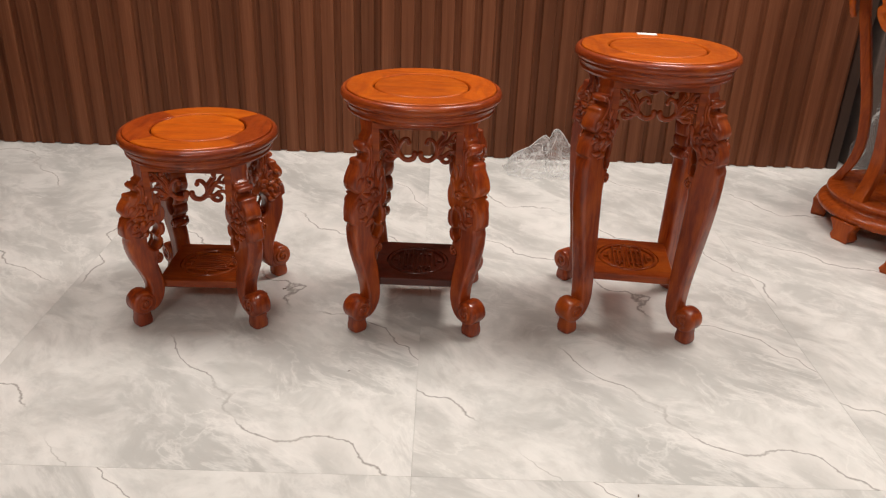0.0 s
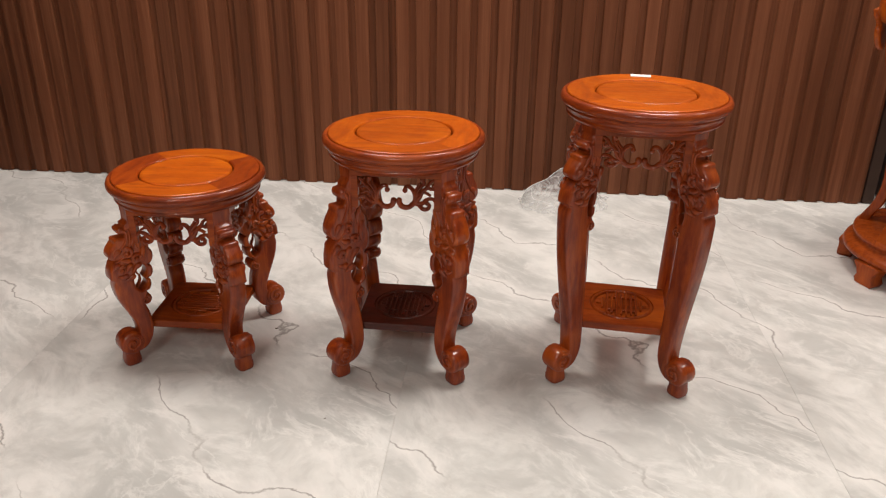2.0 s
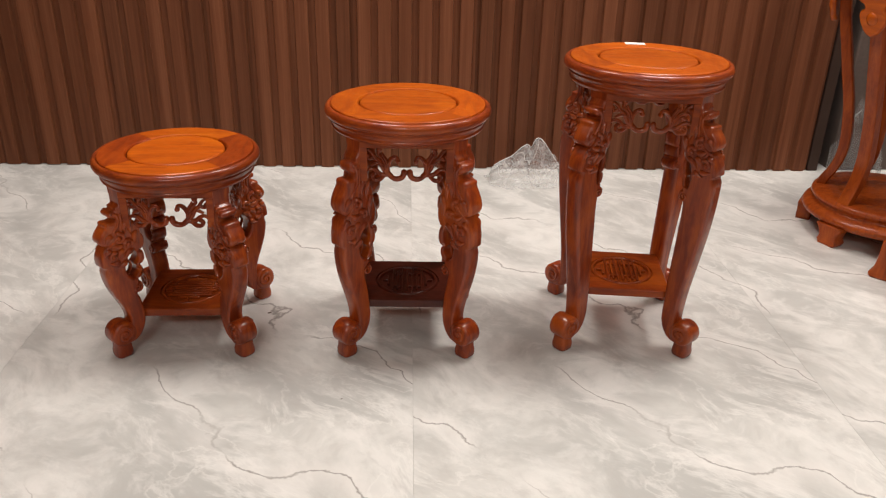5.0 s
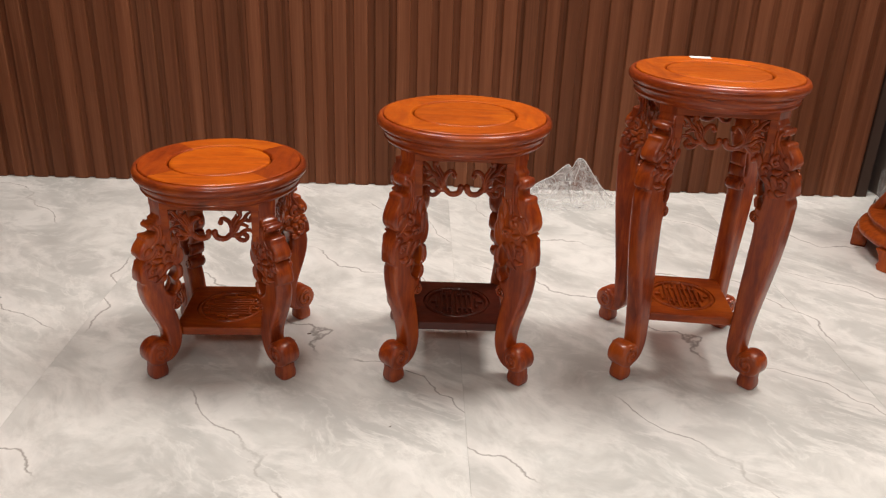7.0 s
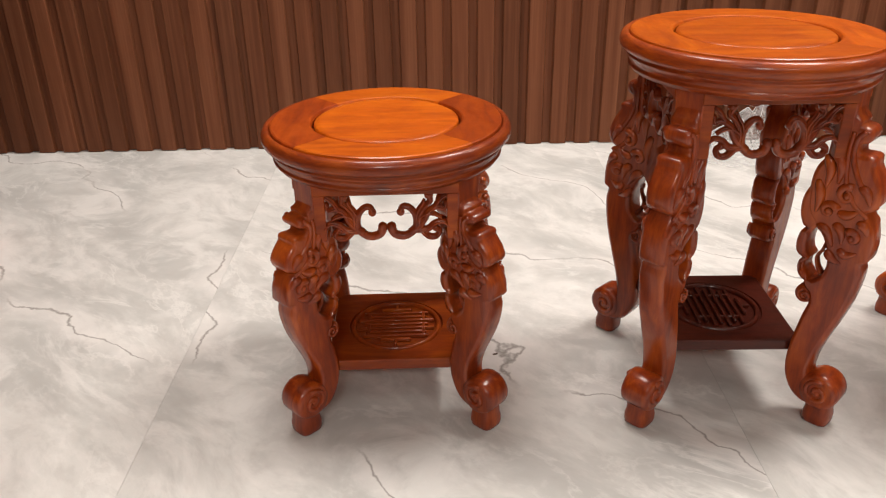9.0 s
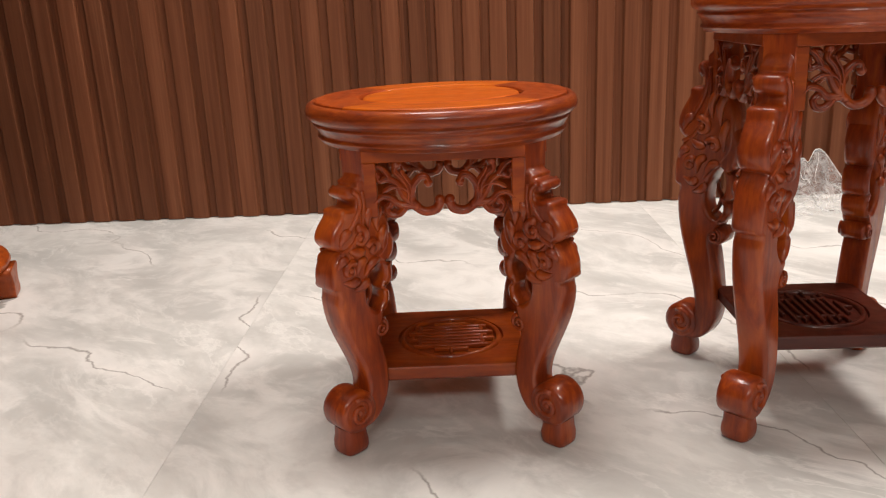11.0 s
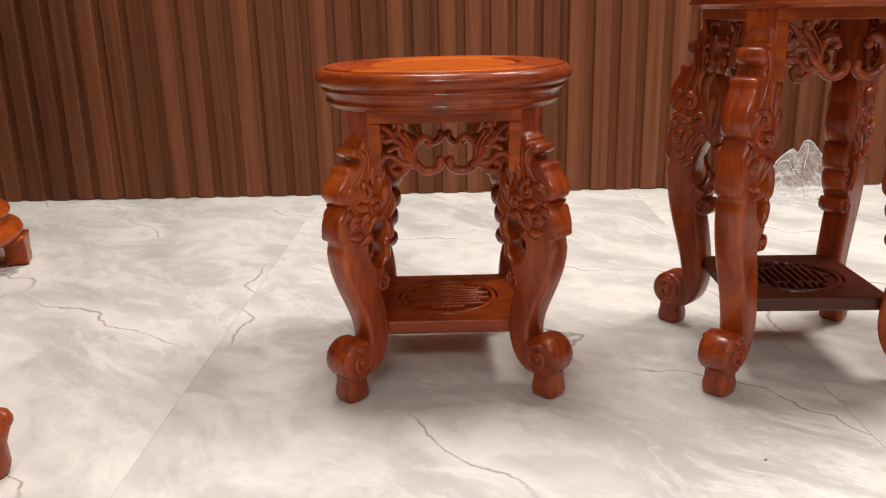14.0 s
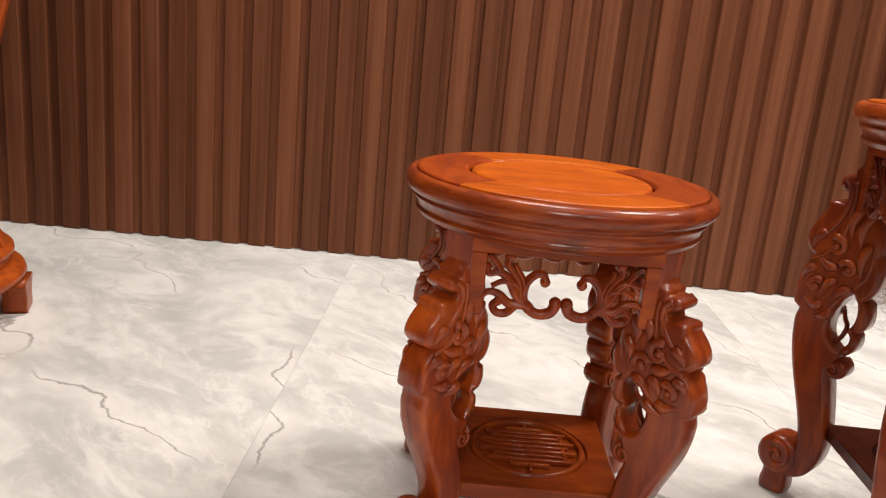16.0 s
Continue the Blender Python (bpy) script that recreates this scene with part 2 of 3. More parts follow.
def base_empty(name, m):
    ob = new(name)
    ob.empty_display_size = 0.05
    ob.matrix_basis = m
    return ob


def box(bm, lo, hi, bevel=0.0, segments=2):
    """A box between two corners with rounded edges."""
    made = bmesh.ops.create_cube(bm, size=1.0)
    size = [b - a for a, b in zip(lo, hi)]
    mid = [(a + b) / 2 for a, b in zip(lo, hi)]
    bmesh.ops.transform(bm, matrix=Matrix.Translation(mid) @ Matrix.Diagonal((*size, 1)), verts=made["verts"])
    if bevel:
        edges = list({e for v in made["verts"] for e in v.link_edges})
        out = bmesh.ops.bevel(bm, geom=edges, offset=bevel, segments=segments, affect="EDGES", profile=0.5)
        for f in out["faces"]:
            f.smooth = True


def lathe(bm, profile, steps=72, closed=False):
    """Turns (r, z) pairs round the z axis."""
    rings = []
    for r, z in profile:
        if r < 1e-6:
            rings.append([bm.verts.new((0, 0, z))])
        else:
            rings.append([bm.verts.new((r * math.cos(a), r * math.sin(a), z)) for a in (2 * math.pi * i / steps for i in range(steps))])
    pairs = list(zip(rings, rings[1:])) + ([(rings[-1], rings[0])] if closed else [])
    for p, q in pairs:
        for i in range(steps):
            j = (i + 1) % steps
            if len(p) == 1 and len(q) == 1:
                continue
            if len(p) == 1:
                f = bm.faces.new((p[0], q[i], q[j]))
            elif len(q) == 1:
                f = bm.faces.new((p[i], p[j], q[0]))
            else:
                f = bm.faces.new((p[i], p[j], q[j], q[i]))
            f.smooth = True


def spline(points, steps=6):
    """A Catmull-Rom curve through the points."""
    p = [Vector(q) for q in points]
    p = [2 * p[0] - p[1]] + p + [2 * p[-1] - p[-2]]
    out = []
    for i in range(1, len(p) - 2):
        a, b, c, d = p[i - 1:i + 3]
        for s in range(steps):
            t = s / steps
            out.append(0.5 * (2 * b + (c - a) * t + (2 * a - 5 * b + 4 * c - d) * t * t + (3 * b - a - 3 * c + d) * t ** 3))
    return out + [p[-2]]


def tube(bm, points, radii, sides=6, flat=1.0, normal=(0, 1, 0)):
    """A tube of changing radius along points; flat squeezes it along normal."""
    n = Vector(normal).normalized()
    rings, count = [], len(points)
    for i, p in enumerate(points):
        way = (points[min(i + 1, count - 1)] - points[max(i - 1, 0)]).normalized()
        side = way.cross(n)
        side = side.normalized() if side.length > 1e-6 else Vector((1, 0, 0))
        up = side.cross(way)
        r = radii[i] if isinstance(radii, (list, tuple)) else radii
        rings.append([bm.verts.new(p + side * (r * math.cos(a)) + up * (r * flat * math.sin(a))) for a in (2 * math.pi * k / sides for k in range(sides))])
    for p, q in zip(rings, rings[1:]):
        for k in range(sides):
            f = bm.faces.new((p[k], p[(k + 1) % sides], q[(k + 1) % sides], q[k]))
            f.smooth = True
    for ring in (rings[0], rings[-1]):
        bm.faces.new(ring).smooth = True


def ball(bm, place, radius, squash=1.0, u=10, v=7):
    made = bmesh.ops.create_uvsphere(bm, u_segments=u, v_segments=v, radius=radius)
    bmesh.ops.transform(bm, matrix=Matrix.Translation(place) @ Matrix.Diagonal((1, squash, 1, 1)), verts=made["verts"])
    for vert in made["verts"]:
        for f in vert.link_faces:
            f.smooth = True


def plate(bm, outline, thick, round_edge=0.005):
    """An upright board in the (x, z) plane cut to an outline, centred on y = 0, its edges rounded."""
    pts = [Vector((p[0], p[1])) for p in outline]
    if sum(a.x * b.y - b.x * a.y for a, b in zip(pts, pts[1:] + pts[:1])) < 0:
        pts.reverse()
    n, h, b = len(pts), thick / 2, round_edge
    inward = []
    for i in range(n):
        d = pts[(i + 1) % n] - pts[i - 1]
        inward.append(Vector((-d.y, d.x)).normalized() if d.length > 1e-9 else Vector((0, 0)))
    room_in = []
    for i in range(n):
        p, q = pts[i] - pts[i - 1], pts[(i + 1) % n] - pts[i]
        bend = math.atan2(p.x * q.y - p.y * q.x, p.dot(q))
        room_in.append(min(1.0, 0.6 * min(p.length, q.length) / (bend * b)) if bend > 0.02 else 1.0)
    room_in = [min(room_in[i - 1], room_in[i], room_in[(i + 1) % n]) for i in range(n)]
    levels = [(h, b), (h - b * 0.29, b * 0.29), (h - b, 0), (-h + b, 0), (-h + b * 0.29, b * 0.29), (-h, b)]
    rings = [[bm.verts.new((p.x + w.x * s * c, y, p.y + w.y * s * c)) for p, w, c in zip(pts, inward, room_in)] for y, s in levels]
    for p, q in zip(rings, rings[1:]):
        for i in range(n):
            f = bm.faces.new((p[i], p[(i + 1) % n], q[(i + 1) % n], q[i]))
            f.smooth = True
    for ring in (rings[0], rings[-1]):
        for tri in tessellate_polygon([[v.co for v in ring]]):
            if len(set(tri)) == 3:
                bm.faces.new([ring[i] for i in tri])


def spiral(cx, cz, r0, turns, start, y, steps=14, hand=1):
    """Points of a scroll's spiral in the plane y, from its outside in."""
    out = []
    total = int(turns * steps)
    for i in range(total + 1):
        a = start + hand * 2 * math.pi * i / steps
        r = r0 * (1 - 0.82 * i / total)
        out.append(Vector((cx + r * math.cos(a), y, cz + r * math.sin(a))))
    return out


# ---- room ----
WALL_Y = 2.552
JOINT_X, JOINT_Y, TILE_W, TILE_L = -0.064, 0.927, 0.822, 1.644
ROOM = (-4.2, 3.6, -4.2, WALL_Y + 0.02)


def room():
    x0, x1, y0, y1 = ROOM
    bm = bmesh.new()
    box(bm, (x0, y0, -0.12), (x1, y1 + 1.4, -0.0012))
    floor = tagged(link("floor", finish(bm, "floor"), GROUT), "pale grey and white veined marble tile floor", "floor", kind="structure")
    bm = bmesh.new()
    box(bm, (x0, y1, 0), (1.325, y1 + 0.1, 2.9))
    north = tagged(link("wall_north", finish(bm, "wall_north"), GROOVE), "wall clad in dark walnut upright slats", "wall", kind="structure")
    bm = bmesh.new()
    box(bm, (1.325, y1 + 0.9, 0), (x1, y1 + 1.0, 2.9))
    tagged(link("wall_recess", finish(bm, "wall_recess"), DARK_TRIM), "dark recess wall beside the slatted wall", "wall", kind="structure")
    for name, lo, hi in (("wall_west", (x0 - 0.1, y0, 0), (x0, y1 + 1.0, 2.9)), ("wall_east", (x1, y0, 0), (x1 + 0.1, y1 + 1.0, 2.9)), ("wall_south", (x0 - 0.1, y0 - 0.1, 0), (x1 + 0.1, y0, 2.9))):
        bm = bmesh.new()
        box(bm, lo, hi)
        tagged(link(name, finish(bm, name), PLASTER), "plain brown showroom wall", "wall", kind="structure")
    bm = bmesh.new()
    box(bm, (x0 - 0.1, y0 - 0.1, 2.9), (x1 + 0.1, y1 + 1.0, 3.0))
    tagged(link("ceiling", finish(bm, "ceiling"), CEILING), "plain white painted ceiling", "ceiling", kind="structure")
    bm = bmesh.new()
    box(bm, (1.325, y1 - 0.01, 0), (1.362, y1 + 0.09, 2.9), 0.003)
    tagged(link("trim", finish(bm, "trim"), DARK_TRIM), "dark brown edge trim closing the slatted wall", "trim", kind="structure")
    return floor, north


FLOOR, WALL_NORTH = room()

# ---- carved round stools ----


def leg_outline(height, drop, k, kb, lobe, tuck, slim):
    """The outline (r, z) of a leg: scroll-toed cabriole below, carved lobes and a straight post above."""
    zl = height - drop
    top = height - 0.056
    ankle = 0.082

    def shaft(u, inner):
        z = ankle + (zl - 0.012 - ankle) * u
        swell = math.sin(u * math.pi / 2) ** 1.5
        return (0.1195 + slim * swell ** 1.3, z) if inner else (0.152 + 0.036 * swell, z)

    outer = [(0.173, 0.056), (0.161, 0.063), (0.1535, 0.071)] + [shaft(u, False) for u in (0.0, 0.15, 0.3, 0.45, 0.6, 0.72, 0.84, 0.93, 1.0)]
    lobes = [(0.1885, 0.0), (0.1950, 0.003), (0.1970, 0.010), (0.1965, 0.022), (0.1920, 0.034), (0.1845, 0.0425), (0.1820, 0.045), (0.1880, 0.047),
             (0.1940, 0.053), (0.1950, 0.060), (0.1915, 0.070), (0.1855, 0.079), (0.1800, 0.086), (0.1795, 0.090), (0.1775, 0.094), (0.1710, 0.0960), (0.1620, 0.0955),
             (0.1575, 0.098), (0.1580, 0.104), (0.1640, 0.1055), (0.1695, 0.110), (0.1695, 0.117), (0.1640, 0.121), (0.1540, 0.122), (0.1460, 0.126)]
    outer += [((max(r, 0.1555) if z > 0.09 else r) + lobe, zl + (z if z < 0.06 else 0.06 + (z - 0.06) * 0.86) * k) for r, z in lobes]
    outer += [(0.1475, zl + 0.121 * k), (0.1435, zl + 0.128 * k), (0.1430, top)]
    inner = [(0.1215, top), (0.1215, zl + 0.100 * k), (0.1200, zl + 0.084 * k), (max(0.112, tuck), zl + 0.074 * k), (max(0.108, tuck), zl + 0.06 * k), (max(0.110, tuck), zl + 0.038 * k), (0.121, zl + 0.026 * k), (min(0.135, 0.1275 + slim * 0.45), zl + 0.016 * k),
             (0.1275 + slim * 0.80, zl + 0.003 * k), (0.1275 + slim * 0.93, zl - 0.013 * kb), (0.1275 + slim * 0.76, zl - 0.027 * kb), (0.133, zl - 0.037 * kb), (0.124, zl - 0.041 * kb)]
    tail = [shaft(u, True) for u in (0.8, 0.65, 0.5, 0.35, 0.2, 0.08, 0.0)]
    inner += [p for p in tail if p[1] < zl - 0.055 * kb]
    inner += [(0.1215, 0.066), (0.1275, 0.050), (0.1375, 0.037), (0.152, 0.030), (0.170, 0.031), (0.178, 0.042)]
    return [(p.x, p.y) for p in spline([(r, z, 0) for r, z in outer], 2)] + [(p.x, p.y) for p in spline([(r, z, 0) for r, z in inner], 3)]


def leg_mesh(height, drop, k, kb, foot_out, shaft_out, lobe, tuck, slim):
    """One carved leg in the (x, z) plane: its lobes begin at drop below the top and grow by k, the hollow under them by kb; foot_out and shaft_out widen the stance, tuck draws the inner edge out, slim is how far the shaft narrows from inside towards the hollow."""
    zl = height - drop
    thick = 0.036
    bm = bmesh.new()
    plate(bm, leg_outline(height, drop, k, kb, lobe, tuck, slim), thick, 0.0055)
    # plain square-edged head of the leg under the frame
    box(bm, (0.1215, -0.0184, zl + 0.112 * k), (0.1445, 0.0184, height - 0.0440), 0.0014, 1)
    # scroll toe and foot block
    toe = [(0.1705 + 0.0260 * math.cos(a), 0.0545 + 0.0260 * math.sin(a)) for a in (2 * math.pi * i / 28 for i in range(28))]
    plate(bm, toe, thick + 0.006, 0.006)
    block = [(0.0140, 0.0), (0.0166, 0.0022), (0.0178, 0.007), (0.0178, 0.015), (0.0164, 0.022), (0.0160, 0.034)]
    rows = []
    for r, z in block:
        rows.append([bm.verts.new((0.1715 + r * math.copysign(abs(math.cos(a)) ** 0.55, math.cos(a)), r * math.copysign(abs(math.sin(a)) ** 0.55, math.sin(a)), z)) for a in (2 * math.pi * i / 24 for i in range(24))])
    for p, q in zip(rows, rows[1:]):
        for i in range(24):
            bm.faces.new((p[i], p[(i + 1) % 24], q[(i + 1) % 24], q[i])).smooth = True
    bm.faces.new(rows[0])
    for y in (-1, 1):
        face = y * (thick / 2 + 0.003)
        tube(bm, spiral(0.1705, 0.0545, 0.0185, 1.4, 1.2, face), 0.0034, 6)
        ball(bm, (0.1705, face, 0.0545), 0.0050, 0.7)
        # small volute on the inner edge
        zv = zl - 0.060 * kb
        tube(bm, spiral(0.129, zv, 0.0095, 1.5, 1.8, y * thick / 2), 0.0024, 5)
        # long raised beads along the carved lobes
        f = y * (thick / 2)
        bead = spline([Vector((0.160, f, zl + 0.110 * k)), Vector((0.152, f, zl + 0.102 * k)), Vector((0.152, f, zl + 0.088 * k)), Vector((0.164, f, zl + 0.070 * k)), Vector((0.182, f, zl + 0.056 * k))], 5)
        tube(bm, bead, 0.0035, 6, 0.8)
        bead = spline([Vector((0.147, f, zl + 0.108 * k)), Vector((0.146, f, zl + 0.090 * k)), Vector((0.150, f, zl + 0.068 * k)), Vector((0.164, f, zl + 0.050 * k)), Vector((0.182, f, zl + 0.042 * k))], 5)
        tube(bm, bead, 0.003, 6, 0.8)
        # leaf carving on the broad face: three curls of unequal size and fans of pointed leaves between them
        for cx, cz, r, turn, hand in ((0.155, 0.056, 0.0125, 1.2, 1), (0.137, 0.040, 0.0105, 0.4, 1), (0.170, 0.022, 0.0090, 2.4, -1)):
            pts = spiral(cx, zl + cz * k, r, 1.0, turn, f, 14, hand)
            tube(bm, pts, [0.0056 * (1 - 0.55 * j / (len(pts) - 1)) for j in range(len(pts))], 6, 1.1)
            ball(bm, (cx, f, zl + cz * k), 0.0050, 1.0, 8, 5)
        leaves = (((0.122, 0.086), (0.130, 0.074), (0.128, 0.058)), ((0.132, 0.090), (0.142, 0.078), (0.141, 0.064)), ((0.118, 0.064), (0.124, 0.050), (0.122, 0.036)),
                  ((0.148, 0.040), (0.160, 0.040), (0.172, 0.046)), ((0.146, 0.030), (0.156, 0.026), (0.160, 0.014)), ((0.128, 0.026), (0.140, 0.022), (0.150, 0.010)),
                  ((0.158, 0.010), (0.166, 0.006), (0.180, 0.010)), ((0.172, 0.036), (0.181, 0.034), (0.187, 0.027)), ((0.144, 0.006), (0.152, 0.000), (0.164, -0.003)), ((0.166, 0.066), (0.176, 0.062), (0.182, 0.052)))
        for a, b, c in leaves:
            pts = spline([Vector((q[0], f, zl + q[1] * k)) for q in (a, b, c)], 6)
            tube(bm, pts, [0.0010 + 0.0056 * math.sin(math.pi * ((j + 0.5) / len(pts)) ** 0.7) for j in range(len(pts))], 6, 0.85)
    # scalloped strip that closes the pierced hollow on the inner side, and a curled leaf inside it
    strip = ((0.124, 0.070), (0.112, 0.060), (0.1045, 0.050), (0.1015, 0.040), (0.1030, 0.029), (0.1085, 0.021), (0.1145, 0.0185), (0.1085, 0.016), (0.1050, 0.008), (0.1050, -0.001), (0.1095, -0.009), (0.1165, -0.0125),
             (0.1130, -0.016), (0.1110, -0.024), (0.1130, -0.033), (0.1190, -0.040), (0.1280, -0.041), (0.1265, -0.035), (0.1205, -0.026), (0.1205, -0.017), (0.1245, -0.011), (0.1200, -0.003), (0.1180, 0.006), (0.1205, 0.016), (0.129, 0.024), (0.137, 0.034), (0.137, 0.060))
    plate(bm, [(p.x, p.y) for p in spline([(max(r, tuck + 0.4 * (r - 0.1015)), zl + z * (k if z > 0 else kb), 0) for r, z in strip], 3)], thick - 0.0016, 0.005)
    curl = spline([Vector((0.139, 0, zl - 0.031 * kb)), Vector((0.1325, 0, zl - 0.022 * kb)), Vector((0.1300, 0, zl - 0.010 * kb)), Vector((0.1345, 0, zl - 0.001 * kb)), Vector((0.1365, 0, zl + 0.006 * k))], 5)
    tube(bm, curl, [0.0032 - 0.0014 * j / (len(curl) - 1) for j in range(len(curl))], 7, 2.2)
    volute = [(0.127 + 0.0125 * math.cos(a), zl - 0.060 * kb + 0.0125 * math.sin(a)) for a in (2 * math.pi * i / 18 for i in range(18))]
    plate(bm, volute, thick - 0.002, 0.005)
    for v in bm.verts:
        if v.co.z < zl:
            v.co.x += foot_out + (shaft_out - foot_out) * v.co.z / zl
        elif v.co.z < zl + 0.05:
            v.co.x += shaft_out * (1 - (v.co.z - zl) / 0.05)
    return finish(bm, "leg")


def frill_mesh(k):
    """Pierced vine scrollwork, hanging from z = 0, two mirrored halves meeting at the middle."""
    bm = bmesh.new()
    drop = 1.0 + 0.35 * (k - 1)
    stems = (
        (((0.0045, -0.046), (0.010, -0.056), (0.024, -0.058), (0.036, -0.047), (0.036, -0.031), (0.028, -0.020), (0.020, -0.019), (0.017, -0.026)), 0.0048, 0.0030),
        (((0.030, -0.054), (0.044, -0.040), (0.052, -0.026), (0.062, -0.020), (0.071, -0.022), (0.074, -0.016)), 0.0046, 0.0024),
        (((0.040, -0.044), (0.041, -0.030), (0.047, -0.019), (0.054, -0.012), (0.052, -0.003)), 0.0040, 0.0030),
        (((0.034, -0.050), (0.050, -0.050), (0.060, -0.042), (0.070, -0.040), (0.078, -0.046)), 0.0044, 0.0024),
        (((0.044, -0.052), (0.052, -0.060), (0.061, -0.060), (0.065, -0.053), (0.060, -0.048)), 0.0038, 0.0030),
        (((0.036, -0.040), (0.046, -0.030), (0.058, -0.029), (0.068, -0.034)), 0.0034, 0.0020),
        (((0.060, -0.020), (0.066, -0.010), (0.074, -0.004)), 0.0032, 0.0020),
        (((0.036, -0.034), (0.039, -0.024), (0.045, -0.015), (0.047, -0.010)), 0.0028, 0.0016),
    )
    balls = ((0.0055, -0.046, 0.0062), (0.0175, -0.026, 0.0052), (0.074, -0.016, 0.0048), (0.0525, -0.004, 0.0058), (0.0605, -0.049, 0.0046), (0.078, -0.046, 0.005))
    for side in (-1, 1):
        for pts, r0, r1 in stems:
            curve = spline([Vector((side * x, 0, z * drop)) for x, z in pts], 6)
            tube(bm, curve, [1.22 * (r0 + (r1 - r0) * j / (len(curve) - 1)) for j in range(len(curve))], 8, 1.25)
            # a thin rib along the front of each stem
            front = [p + Vector((0, -0.0052, 0)) for p in curve]
            tube(bm, front, 0.0014, 5)
        for x, z, r in balls:
            ball(bm, (side * x, 0, z * drop), r, 1.2)
    return finish(bm, "carved_frill")


def top_parts(parent, height, radius, rim_wood, ring_wood):
    """The round top: a middle panel, four ring pieces with mitred joints, and the moulded rim."""
    s = radius / 0.165
    bm = bmesh.new()
    lathe(bm, [(0, -0.0005), (0.085 * s, -0.0005), (0.0925 * s, -0.0009), (0.0950 * s, -0.0024), (0.0958 * s, -0.0060), (0.0958 * s, -0.016), (0, -0.016)], 64)
    part("middle_panel", bm, WOOD_TOP, parent, "smooth orange round middle panel", pose(0, 0, height))
    bm = bmesh.new()
    steps, r0, r1 = 18, 0.0985 * s, 0.1530 * s
    profile = [(r0, -0.0040), (r0 + 0.0018, -0.0010), (r0 + 0.004, 0.0), (r1 - 0.0025, 0.0), (r1 - 0.0006, -0.0010), (r1, -0.0030), (r1, -0.014), (r0, -0.014)]
    rows = []
    gap = 0.0012
    for i in range(steps + 1):
        a = gap + (math.pi / 2 - 2 * gap) * i / steps - math.pi / 4
        rows.append([bm.verts.new((r * math.sin(a), -r * math.cos(a), z)) for r, z in profile])
    for p, q in zip(rows, rows[1:]):
        for j in range(len(profile)):
            bm.faces.new((p[j], q[j], q[(j + 1) % len(profile)], p[(j + 1) % len(profile)]))
    bm.faces.new(rows[0])
    bm.faces.new(list(reversed(rows[-1])))
    me = finish(bm, "ring_piece")
    for i in range(4):
        piece = link("ring_piece", me.copy() if i % 2 else me, ring_wood if i % 2 else WOOD_TOP, parent, pose(0, 0, height, 0, 0, 90 * i))
        piece.data.materials[0] = ring_wood if i % 2 else WOOD_TOP
    bm = bmesh.new()
    lathe(bm, [(r * s, z) for r, z in ((0.090, -0.012), (0.1515, -0.012), (0.1535, -0.0045), (0.1555, -0.0022), (0.1590, -0.0024), (0.1625, -0.0052), (0.1648, -0.0100), (0.1652, -0.0150),
                                       (0.1640, -0.0185), (0.1612, -0.0212), (0.1575, -0.0224), (0.1562, -0.0236), (0.1562, -0.0250), (0.1572, -0.0262), (0.1566, -0.0282), (0.1545, -0.0300), (0.1525, -0.0330), (0.1512, -0.0365),
                                       (0.1508, -0.0385), (0.1522, -0.0398), (0.1526, -0.0418), (0.1512, -0.0434), (0.1490, -0.0440), (0.1486, -0.0468), (0.1470, -0.0476), (0.1250, -0.0476), (0.1250, -0.040), (0.090, -0.040))], 96, True)
    part("moulded_rim", bm, rim_wood, parent, "polished red-brown moulded rim and apron", pose(0, 0, height))


def medallion(parent, material, z, turn, style):
    """A round lattice of raised bars inside a ring."""
    bm = bmesh.new()
    r, top = 0.0625, 0.0056
    lathe(bm, [(r - 0.0035, 0.0), (r - 0.0028, top - 0.001), (r, top), (r + 0.0028, top - 0.001), (r + 0.0035, 0.0)], 56)
    inner = r - 0.005
    for i in range(-4, 5):
        y = i * 0.0102
        half = math.sqrt(max(0, inner ** 2 - y ** 2)) - (0.001 if i % 2 else 0.010)
        if abs(i) == 4:
            half = 0.022
        box(bm, (-half, y - 0.0024, 0), (half, y + 0.0024, top), 0.0012, 1)
    for x in ((-0.030, 0.030) if style else (-0.040, 0.040)):
        for y0 in (-0.0306, -0.0102, 0.0102):
            box(bm, (x - 0.0022, y0, 0), (x + 0.0022, y0 + 0.0204 * (y0 != -0.0102) * 0.5 + 0.0102, top), 0.001, 1)
    for y0 in (-0.054, 0.0408):
        box(bm, (-0.0022, y0, 0), (0.0022, y0 + 0.0132, top), 0.001, 1)
    return part("medallion", bm, material, parent, "carved round lattice medallion", pose(0, 0, z, 0, 0, turn))


